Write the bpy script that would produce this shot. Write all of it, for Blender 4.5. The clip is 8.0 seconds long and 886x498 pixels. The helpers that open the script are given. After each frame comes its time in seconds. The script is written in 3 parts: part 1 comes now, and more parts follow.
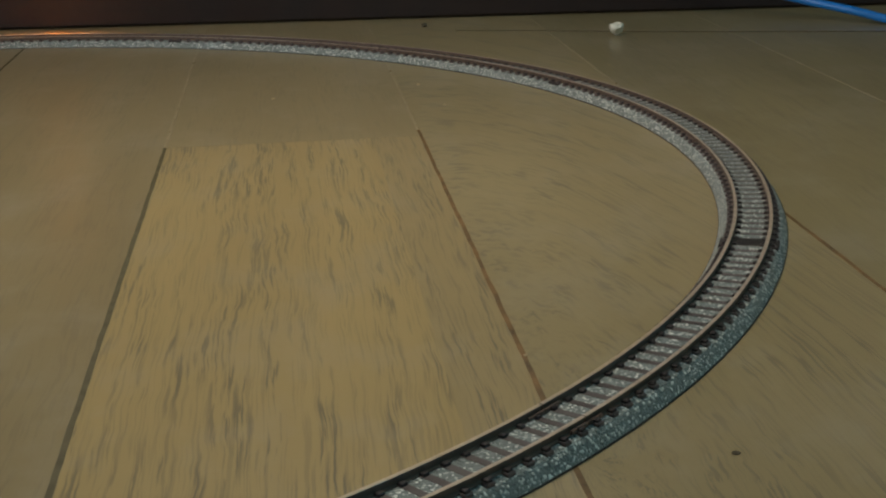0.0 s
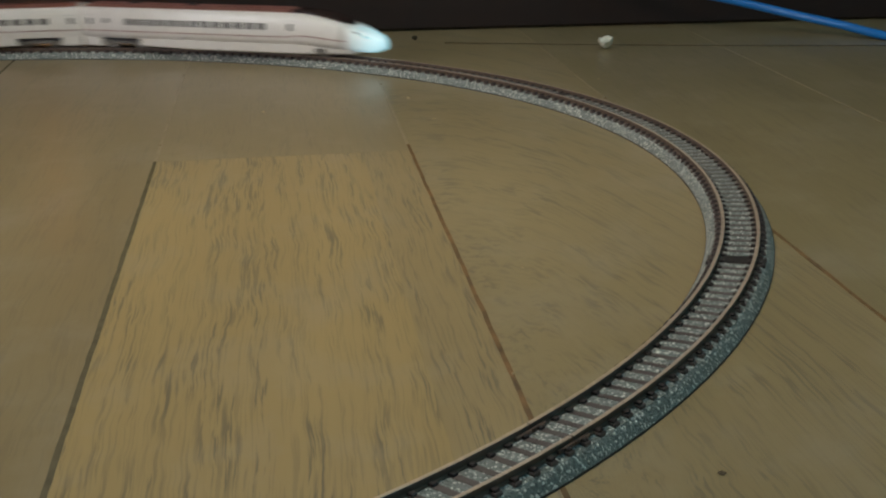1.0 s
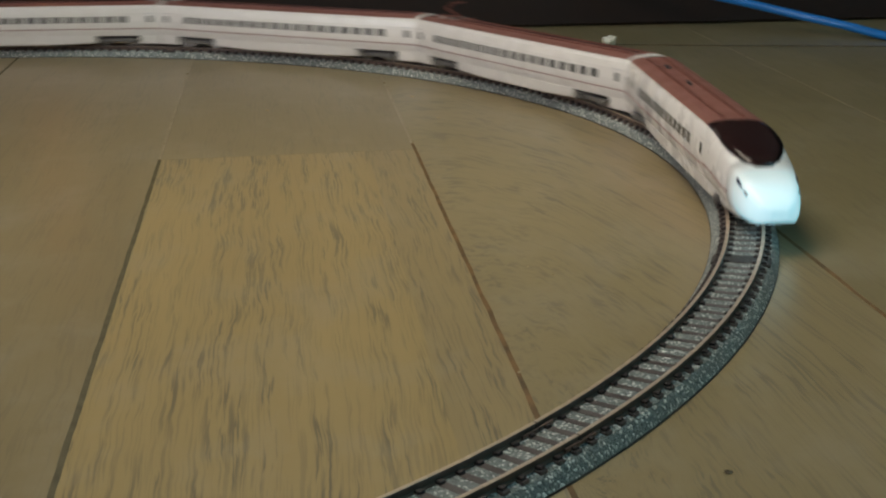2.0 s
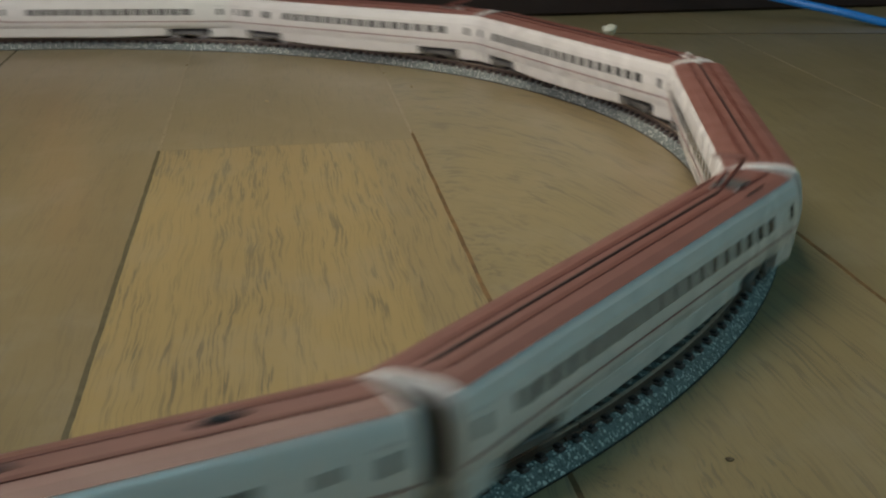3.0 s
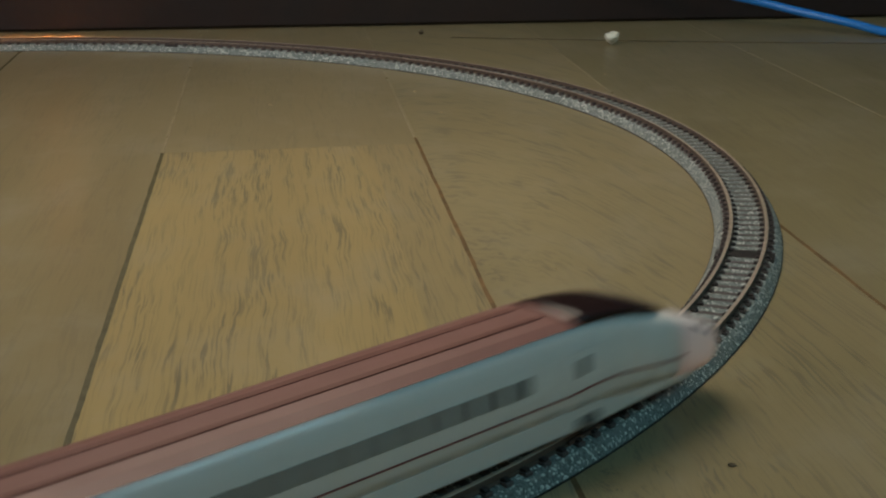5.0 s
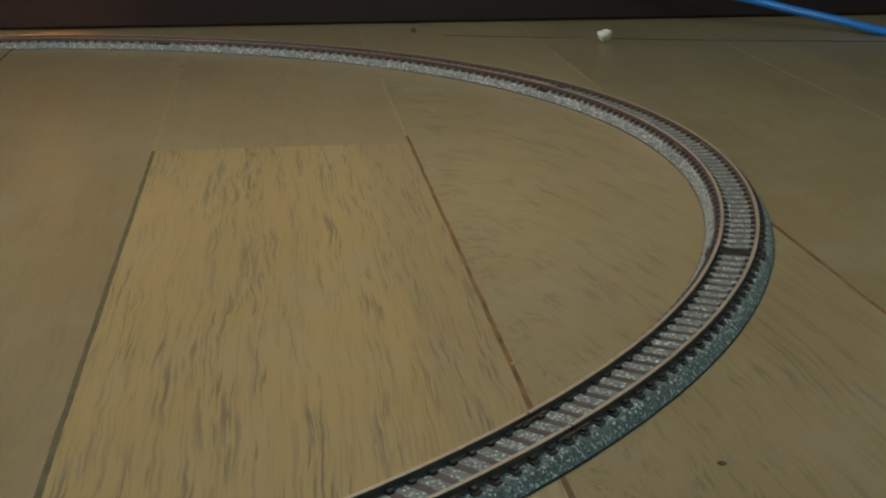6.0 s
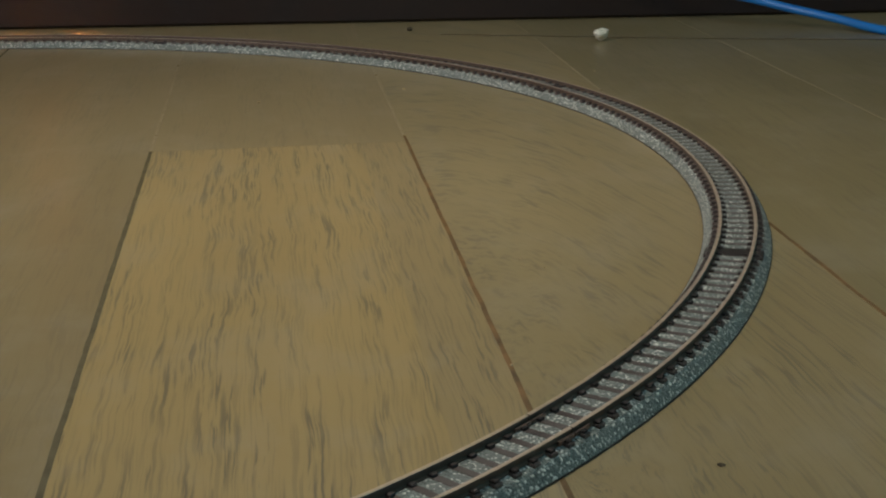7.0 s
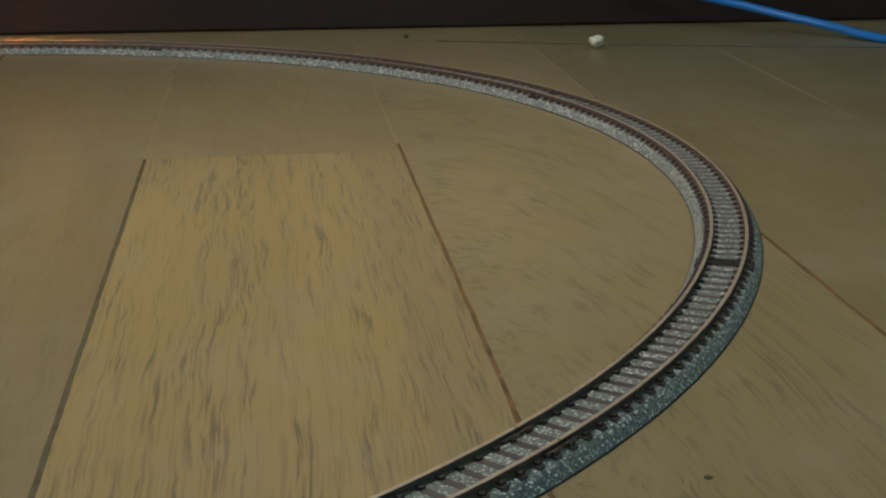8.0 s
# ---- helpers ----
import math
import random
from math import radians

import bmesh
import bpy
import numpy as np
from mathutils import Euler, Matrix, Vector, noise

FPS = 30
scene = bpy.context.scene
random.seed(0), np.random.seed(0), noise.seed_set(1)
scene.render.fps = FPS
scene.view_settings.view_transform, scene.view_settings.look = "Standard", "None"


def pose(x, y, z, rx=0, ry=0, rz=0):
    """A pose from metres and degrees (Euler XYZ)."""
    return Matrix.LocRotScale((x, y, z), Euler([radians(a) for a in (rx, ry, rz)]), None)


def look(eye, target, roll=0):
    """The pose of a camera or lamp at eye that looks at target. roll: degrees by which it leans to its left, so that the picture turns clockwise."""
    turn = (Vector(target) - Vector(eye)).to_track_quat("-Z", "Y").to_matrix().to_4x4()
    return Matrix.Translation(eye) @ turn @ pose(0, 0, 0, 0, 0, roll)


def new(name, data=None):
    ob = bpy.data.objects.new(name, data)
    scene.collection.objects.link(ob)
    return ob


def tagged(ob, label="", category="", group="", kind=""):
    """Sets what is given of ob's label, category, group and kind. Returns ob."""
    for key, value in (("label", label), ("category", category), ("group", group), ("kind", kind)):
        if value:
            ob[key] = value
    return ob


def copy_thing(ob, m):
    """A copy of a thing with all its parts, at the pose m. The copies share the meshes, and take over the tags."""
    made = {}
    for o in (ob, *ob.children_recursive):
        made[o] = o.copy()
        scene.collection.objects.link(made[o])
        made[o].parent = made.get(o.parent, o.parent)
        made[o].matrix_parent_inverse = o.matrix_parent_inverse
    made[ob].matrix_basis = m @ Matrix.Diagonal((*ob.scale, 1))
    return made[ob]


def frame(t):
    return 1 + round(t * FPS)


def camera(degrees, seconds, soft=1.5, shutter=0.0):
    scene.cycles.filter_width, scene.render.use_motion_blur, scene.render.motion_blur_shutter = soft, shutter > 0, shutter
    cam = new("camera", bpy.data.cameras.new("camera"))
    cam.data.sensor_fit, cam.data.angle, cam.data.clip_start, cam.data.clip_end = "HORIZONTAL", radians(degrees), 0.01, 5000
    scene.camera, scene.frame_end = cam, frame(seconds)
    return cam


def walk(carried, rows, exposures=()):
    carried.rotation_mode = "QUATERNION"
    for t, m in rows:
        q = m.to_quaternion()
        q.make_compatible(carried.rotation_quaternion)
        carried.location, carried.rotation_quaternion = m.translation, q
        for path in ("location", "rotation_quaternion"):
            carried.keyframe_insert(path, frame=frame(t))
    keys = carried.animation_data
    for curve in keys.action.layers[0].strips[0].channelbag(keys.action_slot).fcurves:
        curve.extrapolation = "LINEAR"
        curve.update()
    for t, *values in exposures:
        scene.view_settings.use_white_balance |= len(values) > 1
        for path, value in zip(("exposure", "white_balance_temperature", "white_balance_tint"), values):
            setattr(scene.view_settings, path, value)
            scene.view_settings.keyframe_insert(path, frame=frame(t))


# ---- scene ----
# ---------------------------------------------------------------- camera
cam = camera(34.33, 8.0, soft=2.15, shutter=0.5)
walk(cam, [
    (0, pose(0.00066, 0.00055, 0.11055, 73.254, 1.459, 0.310)),
    (0.5, pose(0.00119, 0.00017, 0.11158, 73.330, 1.281, 0.141)),
    (1, pose(0.00111, -0.00028, 0.11321, 73.560, 1.208, -0.020)),
    (1.5, pose(-0.00078, -0.00146, 0.11370, 73.803, 0.889, -0.115)),
    (1.7, pose(-0.00060, -0.00130, 0.11360, 73.735, 0.900, -0.047)),
    (2.8, pose(0.00020, 0.00000, 0.11240, 73.104, 1.352, 0.117)),
    (3, pose(0.00029, 0.00003, 0.11231, 73.194, 1.352, 0.027)),
    (3.5, pose(-0.00025, 0.00030, 0.11197, 73.389, 1.204, 0.139)),
    (4, pose(-0.00049, 0.00002, 0.11263, 73.262, 1.273, 0.174)),
    (4.5, pose(-0.00140, -0.00128, 0.11244, 73.427, 0.842, 0.143)),
    (5.8, pose(0.00000, -0.00020, 0.11195, 73.431, 0.773, 0.112)),
    (6, pose(0.00001, -0.00026, 0.11192, 73.363, 0.773, -0.091)),
    (6.5, pose(0.00000, 0.00000, 0.11205, 73.264, 0.899, -0.270)),
    (7, pose(-0.00065, -0.00010, 0.11298, 73.237, 0.846, -0.290)),
    (7.5, pose(-0.00022, -0.00003, 0.11381, 73.287, 0.877, -0.342)),
    (8, pose(0.00127, -0.00050, 0.11488, 73.365, 0.740, -0.308)),
])

# ---------------------------------------------------------------- world, lamps
world = bpy.data.worlds.new("world")
scene.world = world
world.use_nodes = True
world.node_tree.nodes["Background"].inputs[0].default_value = (0.5, 0.7, 1.0, 1)
world.node_tree.nodes["Background"].inputs[1].default_value = 0.6


def area_lamp(name, eye, target, size_x, size_y, watts, colour):
    data = bpy.data.lights.new(name, "AREA")
    data.shape, data.size, data.size_y, data.energy, data.color = "RECTANGLE", size_x, size_y, watts, colour
    ob = new(name, data)
    ob.matrix_world = look(eye, target)
    return ob


# unseen sources: daylight by the two windows, a low lamp added over the oval, and the ceiling lamp
area_lamp("west_daylight", (-2.2, -0.85, 0.72), (0.0, 0.5, 0.0), 0.95, 0.8, 18.5, (0.97, 0.95, 1.0))
# no lamp is known here: added to brighten the middle of the floor
area_lamp("pool_lamp_light", (-0.06, 0.43, 0.345), (-0.06, 0.43, 0.0), 0.22, 0.22, 0.98, (1.0, 0.90, 0.72))
area_lamp("east_daylight", (1.2, -0.35, 1.5), (0.05, 0.35, 0.0), 1.0, 0.6, 5.6, (0.32, 0.86, 1.0))
area_lamp("ceiling_lamp_light", (-0.75, 0.25, 2.28), (-0.75, 0.3, 0.0), 0.5, 0.5, 1.6, (1.0, 0.91, 0.76))
# beam added for the orange strip of light behind the track
spot = bpy.data.lights.new("amber_helper_beam", "SPOT")
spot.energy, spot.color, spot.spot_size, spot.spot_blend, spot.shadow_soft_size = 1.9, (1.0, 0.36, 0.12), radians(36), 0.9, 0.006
new("amber_helper_beam", spot).matrix_world = look((-0.225, 0.804, 0.094), (-0.225, 0.784, 0.0)) @ Matrix.Diagonal((2.0, 1, 1, 1))
scene.view_settings.exposure = -0.18


# ---------------------------------------------------------------- materials
def material(name, colour, rough=0.5, metal=0.0, coat=0.0, emit=None, power=0.0):
    m = bpy.data.materials.new(name)
    m.use_nodes = True
    b = m.node_tree.nodes["Principled BSDF"]
    b.inputs["Base Color"].default_value = (*colour, 1)
    b.inputs["Roughness"].default_value = rough
    b.inputs["Metallic"].default_value = metal
    b.inputs["Coat Weight"].default_value = coat
    if emit:
        b.inputs["Emission Color"].default_value = (*emit, 1)
        b.inputs["Emission Strength"].default_value = power
    return m


class Net:
    """Short hand for wiring a material's nodes."""

    def __init__(self, m):
        self.t = m.node_tree
        self.b = self.t.nodes["Principled BSDF"]

    def node(self, kind, **settings):
        n = self.t.nodes.new(kind)
        for k, v in settings.items():
            n.inputs[k].default_value = v
        return n

    def link(self, a, b):
        self.t.links.new(a, b)

    def coords(self, scale, spread=0.0):
        tc = self.node("ShaderNodeTexCoord")
        mp = self.node("ShaderNodeMapping")
        mp.inputs["Scale"].default_value = scale
        self.link(tc.outputs["Object"], mp.inputs["Vector"])
        if spread:
            info = self.node("ShaderNodeObjectInfo")
            mul = self.node("ShaderNodeMath")
            mul.operation = "MULTIPLY"
            mul.inputs[1].default_value = spread
            self.link(info.outputs["Random"], mul.inputs[0])
            comb = self.node("ShaderNodeCombineXYZ")
            self.link(mul.outputs[0], comb.inputs[0])
            self.link(mul.outputs[0], comb.inputs[1])
            self.link(comb.outputs[0], mp.inputs["Location"])
        return mp.outputs[0]

    def noise(self, vec, scale=1.0, detail=3.0, rough=0.55, warp=0.0):
        n = self.node("ShaderNodeTexNoise", Scale=scale, Detail=detail, Roughness=rough, Distortion=warp)
        self.link(vec, n.inputs["Vector"])
        return n.outputs["Fac"]

    def ramp(self, fac, stops):
        r = self.node("ShaderNodeValToRGB")
        e = r.color_ramp.elements
        while len(e) < len(stops):
            e.new(0.5)
        for s, (p, c) in zip(e, stops):
            s.position = p
            s.color = (*c, 1) if len(c) == 3 else c
        self.link(fac, r.inputs[0])
        return r.outputs[0]

    def mix(self, fac, a, b, how="MIX"):
        m = self.node("ShaderNodeMix")
        m.data_type, m.blend_type = "RGBA", how
        for value, i in ((fac, 0), (a, 6), (b, 7)):
            if isinstance(value, (int, float)):
                m.inputs[i].default_value = value
            elif isinstance(value, tuple):
                m.inputs[i].default_value = (*value, 1)
            else:
                self.link(value, m.inputs[i])
        return m.outputs[2]

    def mul(self, a, b):
        m = self.node("ShaderNodeMath")
        m.operation = "MULTIPLY"
        for i, v in enumerate((a, b)):
            if isinstance(v, (int, float)):
                m.inputs[i].default_value = v
            else:
                self.link(v, m.inputs[i])
        return m.outputs[0]

    def bump(self, height, strength=0.3, distance=0.0005):
        b = self.node("ShaderNodeBump", Strength=strength, Distance=distance)
        self.link(height, b.inputs["Height"])
        self.link(b.outputs[0], self.b.inputs["Normal"])


def wood(name, base, dark, pore, rough=0.31, pores=0.8, arch=None, fine=1.0):
    """Varnished oak strip flooring, its grain along local y; arch: the middle of an arched figure, where the board has one."""
    m = material(name, base, rough)
    n = Net(m)
    tc = n.node("ShaderNodeTexCoord")
    info = n.node("ShaderNodeObjectInfo")
    far = n.node("ShaderNodeVectorMath")
    far.operation = "SCALE"
    far.inputs[0].default_value = (3.1, 7.7, 1.3)
    n.link(info.outputs["Random"], far.inputs["Scale"])
    place = tc.outputs["Object"]
    if arch:
        off = n.node("ShaderNodeVectorMath")
        off.inputs[1].default_value = (-arch[0], -arch[1], 0)
        n.link(place, off.inputs[0])
        flat = n.node("ShaderNodeVectorMath")
        flat.operation = "MULTIPLY"
        flat.inputs[1].default_value = (1.0, arch[2], 0.0)
        n.link(off.outputs[0], flat.inputs[0])
        ring = n.node("ShaderNodeVectorMath")
        ring.operation = "LENGTH"
        n.link(flat.outputs[0], ring.inputs[0])
        sep = n.node("ShaderNodeSeparateXYZ")
        n.link(flat.outputs[0], sep.inputs[0])
        turn = n.node("ShaderNodeMath")
        turn.operation = "ARCTAN2"
        n.link(sep.outputs[0], turn.inputs[0])
        n.link(sep.outputs[1], turn.inputs[1])
        comb = n.node("ShaderNodeCombineXYZ")
        n.link(ring.outputs["Value"], comb.inputs[0])
        n.link(n.mul(turn.outputs[0], 0.20), comb.inputs[1])
        place = comb.outputs[0]
    moved = n.node("ShaderNodeVectorMath")
    n.link(place, moved.inputs[0])
    n.link(far.outputs[0], moved.inputs[1])

    def swayed(vec, scale, amount):
        wave = n.node("ShaderNodeTexNoise", Scale=scale, Detail=2.0)
        n.link(vec, wave.inputs["Vector"])
        sway = n.node("ShaderNodeVectorMath")
        sway.operation = "MULTIPLY_ADD"
        sway.inputs[1].default_value = (amount, 0.0, 0.0)
        n.link(wave.outputs["Color"], sway.inputs[0])
        n.link(vec, sway.inputs[2])
        return sway.outputs[0]

    bent_way = swayed(swayed(moved.outputs[0], 24.0, 0.0045), 130.0, 0.0007)

    def grain(x, y, detail, rough_noise):
        mp = n.node("ShaderNodeMapping")
        mp.inputs["Scale"].default_value = (x, y, 1)
        n.link(bent_way, mp.inputs["Vector"])
        return n.noise(mp.outputs[0], 1.0, detail, rough_noise)

    def steps(fac, lo, hi):
        return n.ramp(fac, [(lo, (0, 0, 0)), (hi, (1, 1, 1))])

    col = n.mix(steps(grain(30, 4, 4.0, 0.6), 0.3, 0.72), dark, base)
    col = n.mix(n.mul(steps(grain(420, 9, 3.0, 0.6), 0.45, 0.75), 0.4), col, dark)
    # open pores: short dashes, gathered in streaks a few millimetres apart
    dash = steps(grain(1500 * fine, 52, 2.0, 0.55), 0.495, 0.59)
    streak = steps(grain(330 * fine, 14, 2.0, 0.5), 0.43, 0.57)
    patch = steps(grain(60, 20, 2.0, 0.5), 0.22, 0.52)
    col = n.mix(n.mul(n.mul(n.mul(dash, streak), patch), pores), col, pore)
    lines = steps(grain(2000, 30, 2.0, 0.5), 0.55, 0.66)
    col = n.mix(n.mul(lines, 0.35 * pores), col, pore)
    smudge = grain(13, 13, 4.0, 0.6)
    col = n.mix(n.mul(steps(smudge, 0.5, 0.8), 0.22), col, (0.34, 0.29, 0.20))
    worn = n.noise(n.coords((38, 24, 1), 5.0), 1.0, 5.0, 0.65)
    col = n.mix(n.mul(steps(worn, 0.50, 0.72), 0.30), col, (0.42, 0.37, 0.28))
    n.link(col, n.b.inputs["Base Color"])
    r = n.ramp(grain(9, 6, 0.0, 0.5), [(0.2, (rough - 0.03,) * 3), (0.8, (rough + 0.05,) * 3)])
    n.link(r, n.b.inputs["Roughness"])
    n.bump(n.mix(n.mul(dash, streak), (0.5, 0.5, 0.5), (0.2, 0.2, 0.2)), 0.25, 0.0002)
    return m


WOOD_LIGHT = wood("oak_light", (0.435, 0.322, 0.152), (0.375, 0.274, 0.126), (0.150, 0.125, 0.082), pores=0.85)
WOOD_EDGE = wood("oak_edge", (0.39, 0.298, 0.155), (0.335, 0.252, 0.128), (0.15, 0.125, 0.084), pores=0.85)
# darker right-hand boards, the dimmer light there mixed into their tone
WOOD_DIM = wood("oak_dim_side", (0.290, 0.233, 0.124), (0.238, 0.190, 0.10), (0.13, 0.108, 0.068), pores=0.45)
WOOD_MID = wood("oak_mid", (0.35, 0.273, 0.145), (0.29, 0.224, 0.115), (0.16, 0.132, 0.085), pores=0.45)
WOOD_ARCH = wood("oak_arched", (0.345, 0.272, 0.148), (0.295, 0.230, 0.122), (0.165, 0.138, 0.092), pores=0.75, arch=(-0.044, 0.58, 0.26), fine=0.85)
WOOD_TAN = wood("oak_tan", (0.325, 0.252, 0.138), (0.27, 0.208, 0.112), (0.17, 0.138, 0.088), pores=0.35, fine=0.7)
WOODS = (WOOD_MID, WOOD_TAN, WOOD_LIGHT)


def speckled(name, dark, mid, light, scale, rough, bump, dist):
    m = material(name, mid, rough)
    n = Net(m)
    v = n.node("ShaderNodeTexVoronoi", Scale=scale)
    n.link(n.coords((1, 1, 1)), v.inputs["Vector"])
    sep = n.node("ShaderNodeSeparateColor")
    n.link(v.outputs["Color"], sep.inputs[0])
    # the palest cells put the grains' sparkle into the colour
    col = n.ramp(sep.outputs[0], [(0.0, dark), (0.45, mid), (0.80, mid), (0.90, light)])
    big = n.noise(n.coords((60, 60, 60)), 1.0, 3.0)
    col = n.mix(n.mul(big, 0.3), col, dark)
    n.link(col, n.b.inputs["Base Color"])
    n.bump(v.outputs["Distance"], bump, -dist)
    return m


def stained(name, colour, other, scale, rough=0.5, metal=0.0, amount=0.6, bump=0.15, dist=0.0002):
    """A plain surface with uneven tone and a fine relief."""
    m = material(name, colour, rough, metal)
    n = Net(m)
    a = n.noise(n.coords((scale, scale, scale), 13.0), 1.0, 5.0, 0.6)
    f = n.mul(n.ramp(a, [(0.38, (0, 0, 0)), (0.68, (1, 1, 1))]), amount)
    n.link(n.mix(f, colour, other), n.b.inputs["Base Color"])
    r = n.ramp(a, [(0.3, (max(rough - 0.1, 0.02),) * 3), (0.8, (min(rough + 0.12, 1),) * 3)])
    n.link(r, n.b.inputs["Roughness"])
    n.bump(n.noise(n.coords((scale * 9,) * 3), 1.0, 2.0), bump, dist)
    return m


BALLAST = speckled("grey_ballast", (0.12, 0.145, 0.142), (0.24, 0.28, 0.272), (0.9, 0.92, 0.88), 2100, 0.5, 0.7, 0.0005)
CHAIR = stained("rail_chair_plastic", (0.028, 0.020, 0.022), (0.045, 0.035, 0.036), 500, 0.45)
SLEEPER = stained("sleeper_plastic", (0.088, 0.068, 0.067), (0.12, 0.096, 0.093), 400, 0.38)
RAIL_SIDE = stained("rail_side", (0.115, 0.080, 0.062), (0.16, 0.115, 0.088), 300, 0.45)
RAIL_TOP = stained("rail_head_metal", (0.62, 0.50, 0.40), (0.46, 0.36, 0.28), 500, 0.38, 0.45, 0.7)
JOINER = stained("joiner_metal", (0.24, 0.17, 0.145), (0.15, 0.10, 0.085), 700, 0.4, 0.6)
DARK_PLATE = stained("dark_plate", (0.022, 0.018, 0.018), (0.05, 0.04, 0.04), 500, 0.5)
SUBFLOOR = stained("groove_bed", (0.075, 0.055, 0.022), (0.04, 0.03, 0.014), 90, 0.8)
FILLER_OLIVE = stained("groove_olive", (0.115, 0.095, 0.048), (0.05, 0.040, 0.020), 160, 0.7)
# pale tone stands in for the sheen along the far grooves
FILLER_SHEEN = stained("groove_sheen", (0.36, 0.29, 0.18), (0.33, 0.265, 0.165), 110, 0.35, 0.0, 0.8)
FILLER_RUST = stained("groove_rust", (0.24, 0.13, 0.05), (0.075, 0.05, 0.025), 95, 0.7, 0.0, 0.9)
PANEL = stained("dark_panel", (0.023, 0.0142, 0.0135), (0.013, 0.0088, 0.0092), 35, 0.48, 0.0, 0.8, 0.2, 0.0004)
PLASTER = stained("plaster", (0.30, 0.28, 0.25), (0.26, 0.245, 0.22), 6, 0.9, 0.0, 0.6, 0.3, 0.002)
CEILING = stained("ceiling_paint", (0.38, 0.37, 0.35), (0.33, 0.32, 0.30), 4, 0.9)
WHITE = stained("white_plastic", (0.86, 0.84, 0.82), (0.80, 0.78, 0.76), 90, 0.28, 0.0, 0.5, 0.04, 0.0001)
ROOF_RED = stained("roof_red_plastic", (0.275, 0.120, 0.100), (0.235, 0.10, 0.083), 120, 0.46, 0.0, 0.6, 0.08)
ROOF_DARK = stained("roof_groove_plastic", (0.19, 0.065, 0.050), (0.165, 0.054, 0.042), 120, 0.45)
CABLE_BROWN = stained("roof_cable", (0.045, 0.02, 0.018), (0.03, 0.015, 0.014), 300, 0.5)
CANOPY = stained("canopy_plastic", (0.022, 0.010, 0.010), (0.03, 0.013, 0.012), 160, 0.16)
GLASS = stained("window_tint", (0.075, 0.075, 0.075), (0.11, 0.11, 0.11), 220, 0.14)
STRIPE = stained("red_line", (0.26, 0.06, 0.06), (0.2, 0.05, 0.05), 200, 0.35)
BLACK = stained("black_plastic", (0.018, 0.017, 0.020), (0.03, 0.028, 0.03), 300, 0.5)
GREY = stained("grey_plastic", (0.16, 0.155, 0.15), (0.11, 0.105, 0.1), 300, 0.5)
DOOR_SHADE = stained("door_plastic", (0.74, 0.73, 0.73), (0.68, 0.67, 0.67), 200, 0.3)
INSULATOR = stained("insulator_ceramic", (0.80, 0.79, 0.76), (0.7, 0.68, 0.64), 500, 0.3)
STEEL = stained("wheel_steel", (0.35, 0.33, 0.31), (0.2, 0.19, 0.18), 400, 0.35, 0.9)
CABLE = stained("blue_vinyl", (0.012, 0.20, 0.62), (0.010, 0.16, 0.52), 60, 0.38, 0.0, 0.5, 0.05)
LINE_TONE = stained("dark_line", (0.12, 0.095, 0.055), (0.08, 0.065, 0.04), 400, 0.9)
PAPER = stained("white_paper", (0.80, 0.77, 0.66), (0.66, 0.62, 0.50), 260, 0.85, 0.0, 0.6, 0.5, 0.0006)
CRUMB = stained("dark_crumb", (0.11, 0.085, 0.05), (0.06, 0.045, 0.03), 900, 0.9)
SCUFF = stained("pale_scuff", (0.55, 0.45, 0.30), (0.42, 0.32, 0.18), 700, 0.6)
# the nose's inner light is painted in as emission
NOSE_GLOW = material("nose_painted_glow", (0.86, 0.84, 0.82), 0.25, emit=(0.40, 0.85, 1.0), power=0.75)


def painted_glow(m, length, reach):
    """Emission painted as the glow of an inner light: full at the tip, gone at reach."""
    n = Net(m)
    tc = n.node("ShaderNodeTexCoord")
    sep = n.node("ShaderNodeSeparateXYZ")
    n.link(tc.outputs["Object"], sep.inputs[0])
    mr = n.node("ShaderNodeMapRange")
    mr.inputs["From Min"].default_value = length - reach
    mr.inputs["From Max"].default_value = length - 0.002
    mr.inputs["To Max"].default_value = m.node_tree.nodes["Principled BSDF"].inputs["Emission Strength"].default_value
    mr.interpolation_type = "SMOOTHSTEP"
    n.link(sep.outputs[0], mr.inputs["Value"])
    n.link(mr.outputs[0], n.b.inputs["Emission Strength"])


painted_glow(NOSE_GLOW, 0.0925, 0.021)
# even red emission over the tail cone, for tail lights that aren't modelled
NOSE_TAIL = material("tail_painted_glow", (0.86, 0.82, 0.80), 0.25, emit=(1.0, 0.35, 0.30), power=0.07)
HEADLIGHT = stained("headlight_glass", (0.03, 0.035, 0.07), (0.02, 0.02, 0.04), 300, 0.15)
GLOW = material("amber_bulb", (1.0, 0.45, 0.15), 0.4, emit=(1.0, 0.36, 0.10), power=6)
LAMP_GLASS = material("ceiling_lamp_glass", (0.9, 0.85, 0.75), 0.4, emit=(1.0, 0.78, 0.5), power=1)
PANE = material("window_pane", (0.9, 0.95, 1.0), 0.05)
PANE.node_tree.nodes["Principled BSDF"].inputs["Transmission Weight"].default_value = 1.0


# ---------------------------------------------------------------- mesh helpers
def mesh_of(name, bm, mat, smooth=False):
    me = bpy.data.meshes.new(name)
    bmesh.ops.recalc_face_normals(bm, faces=bm.faces)
    for f in bm.faces:
        f.smooth = smooth
    bm.to_mesh(me)
    bm.free()
    me.materials.append(mat)
    return me


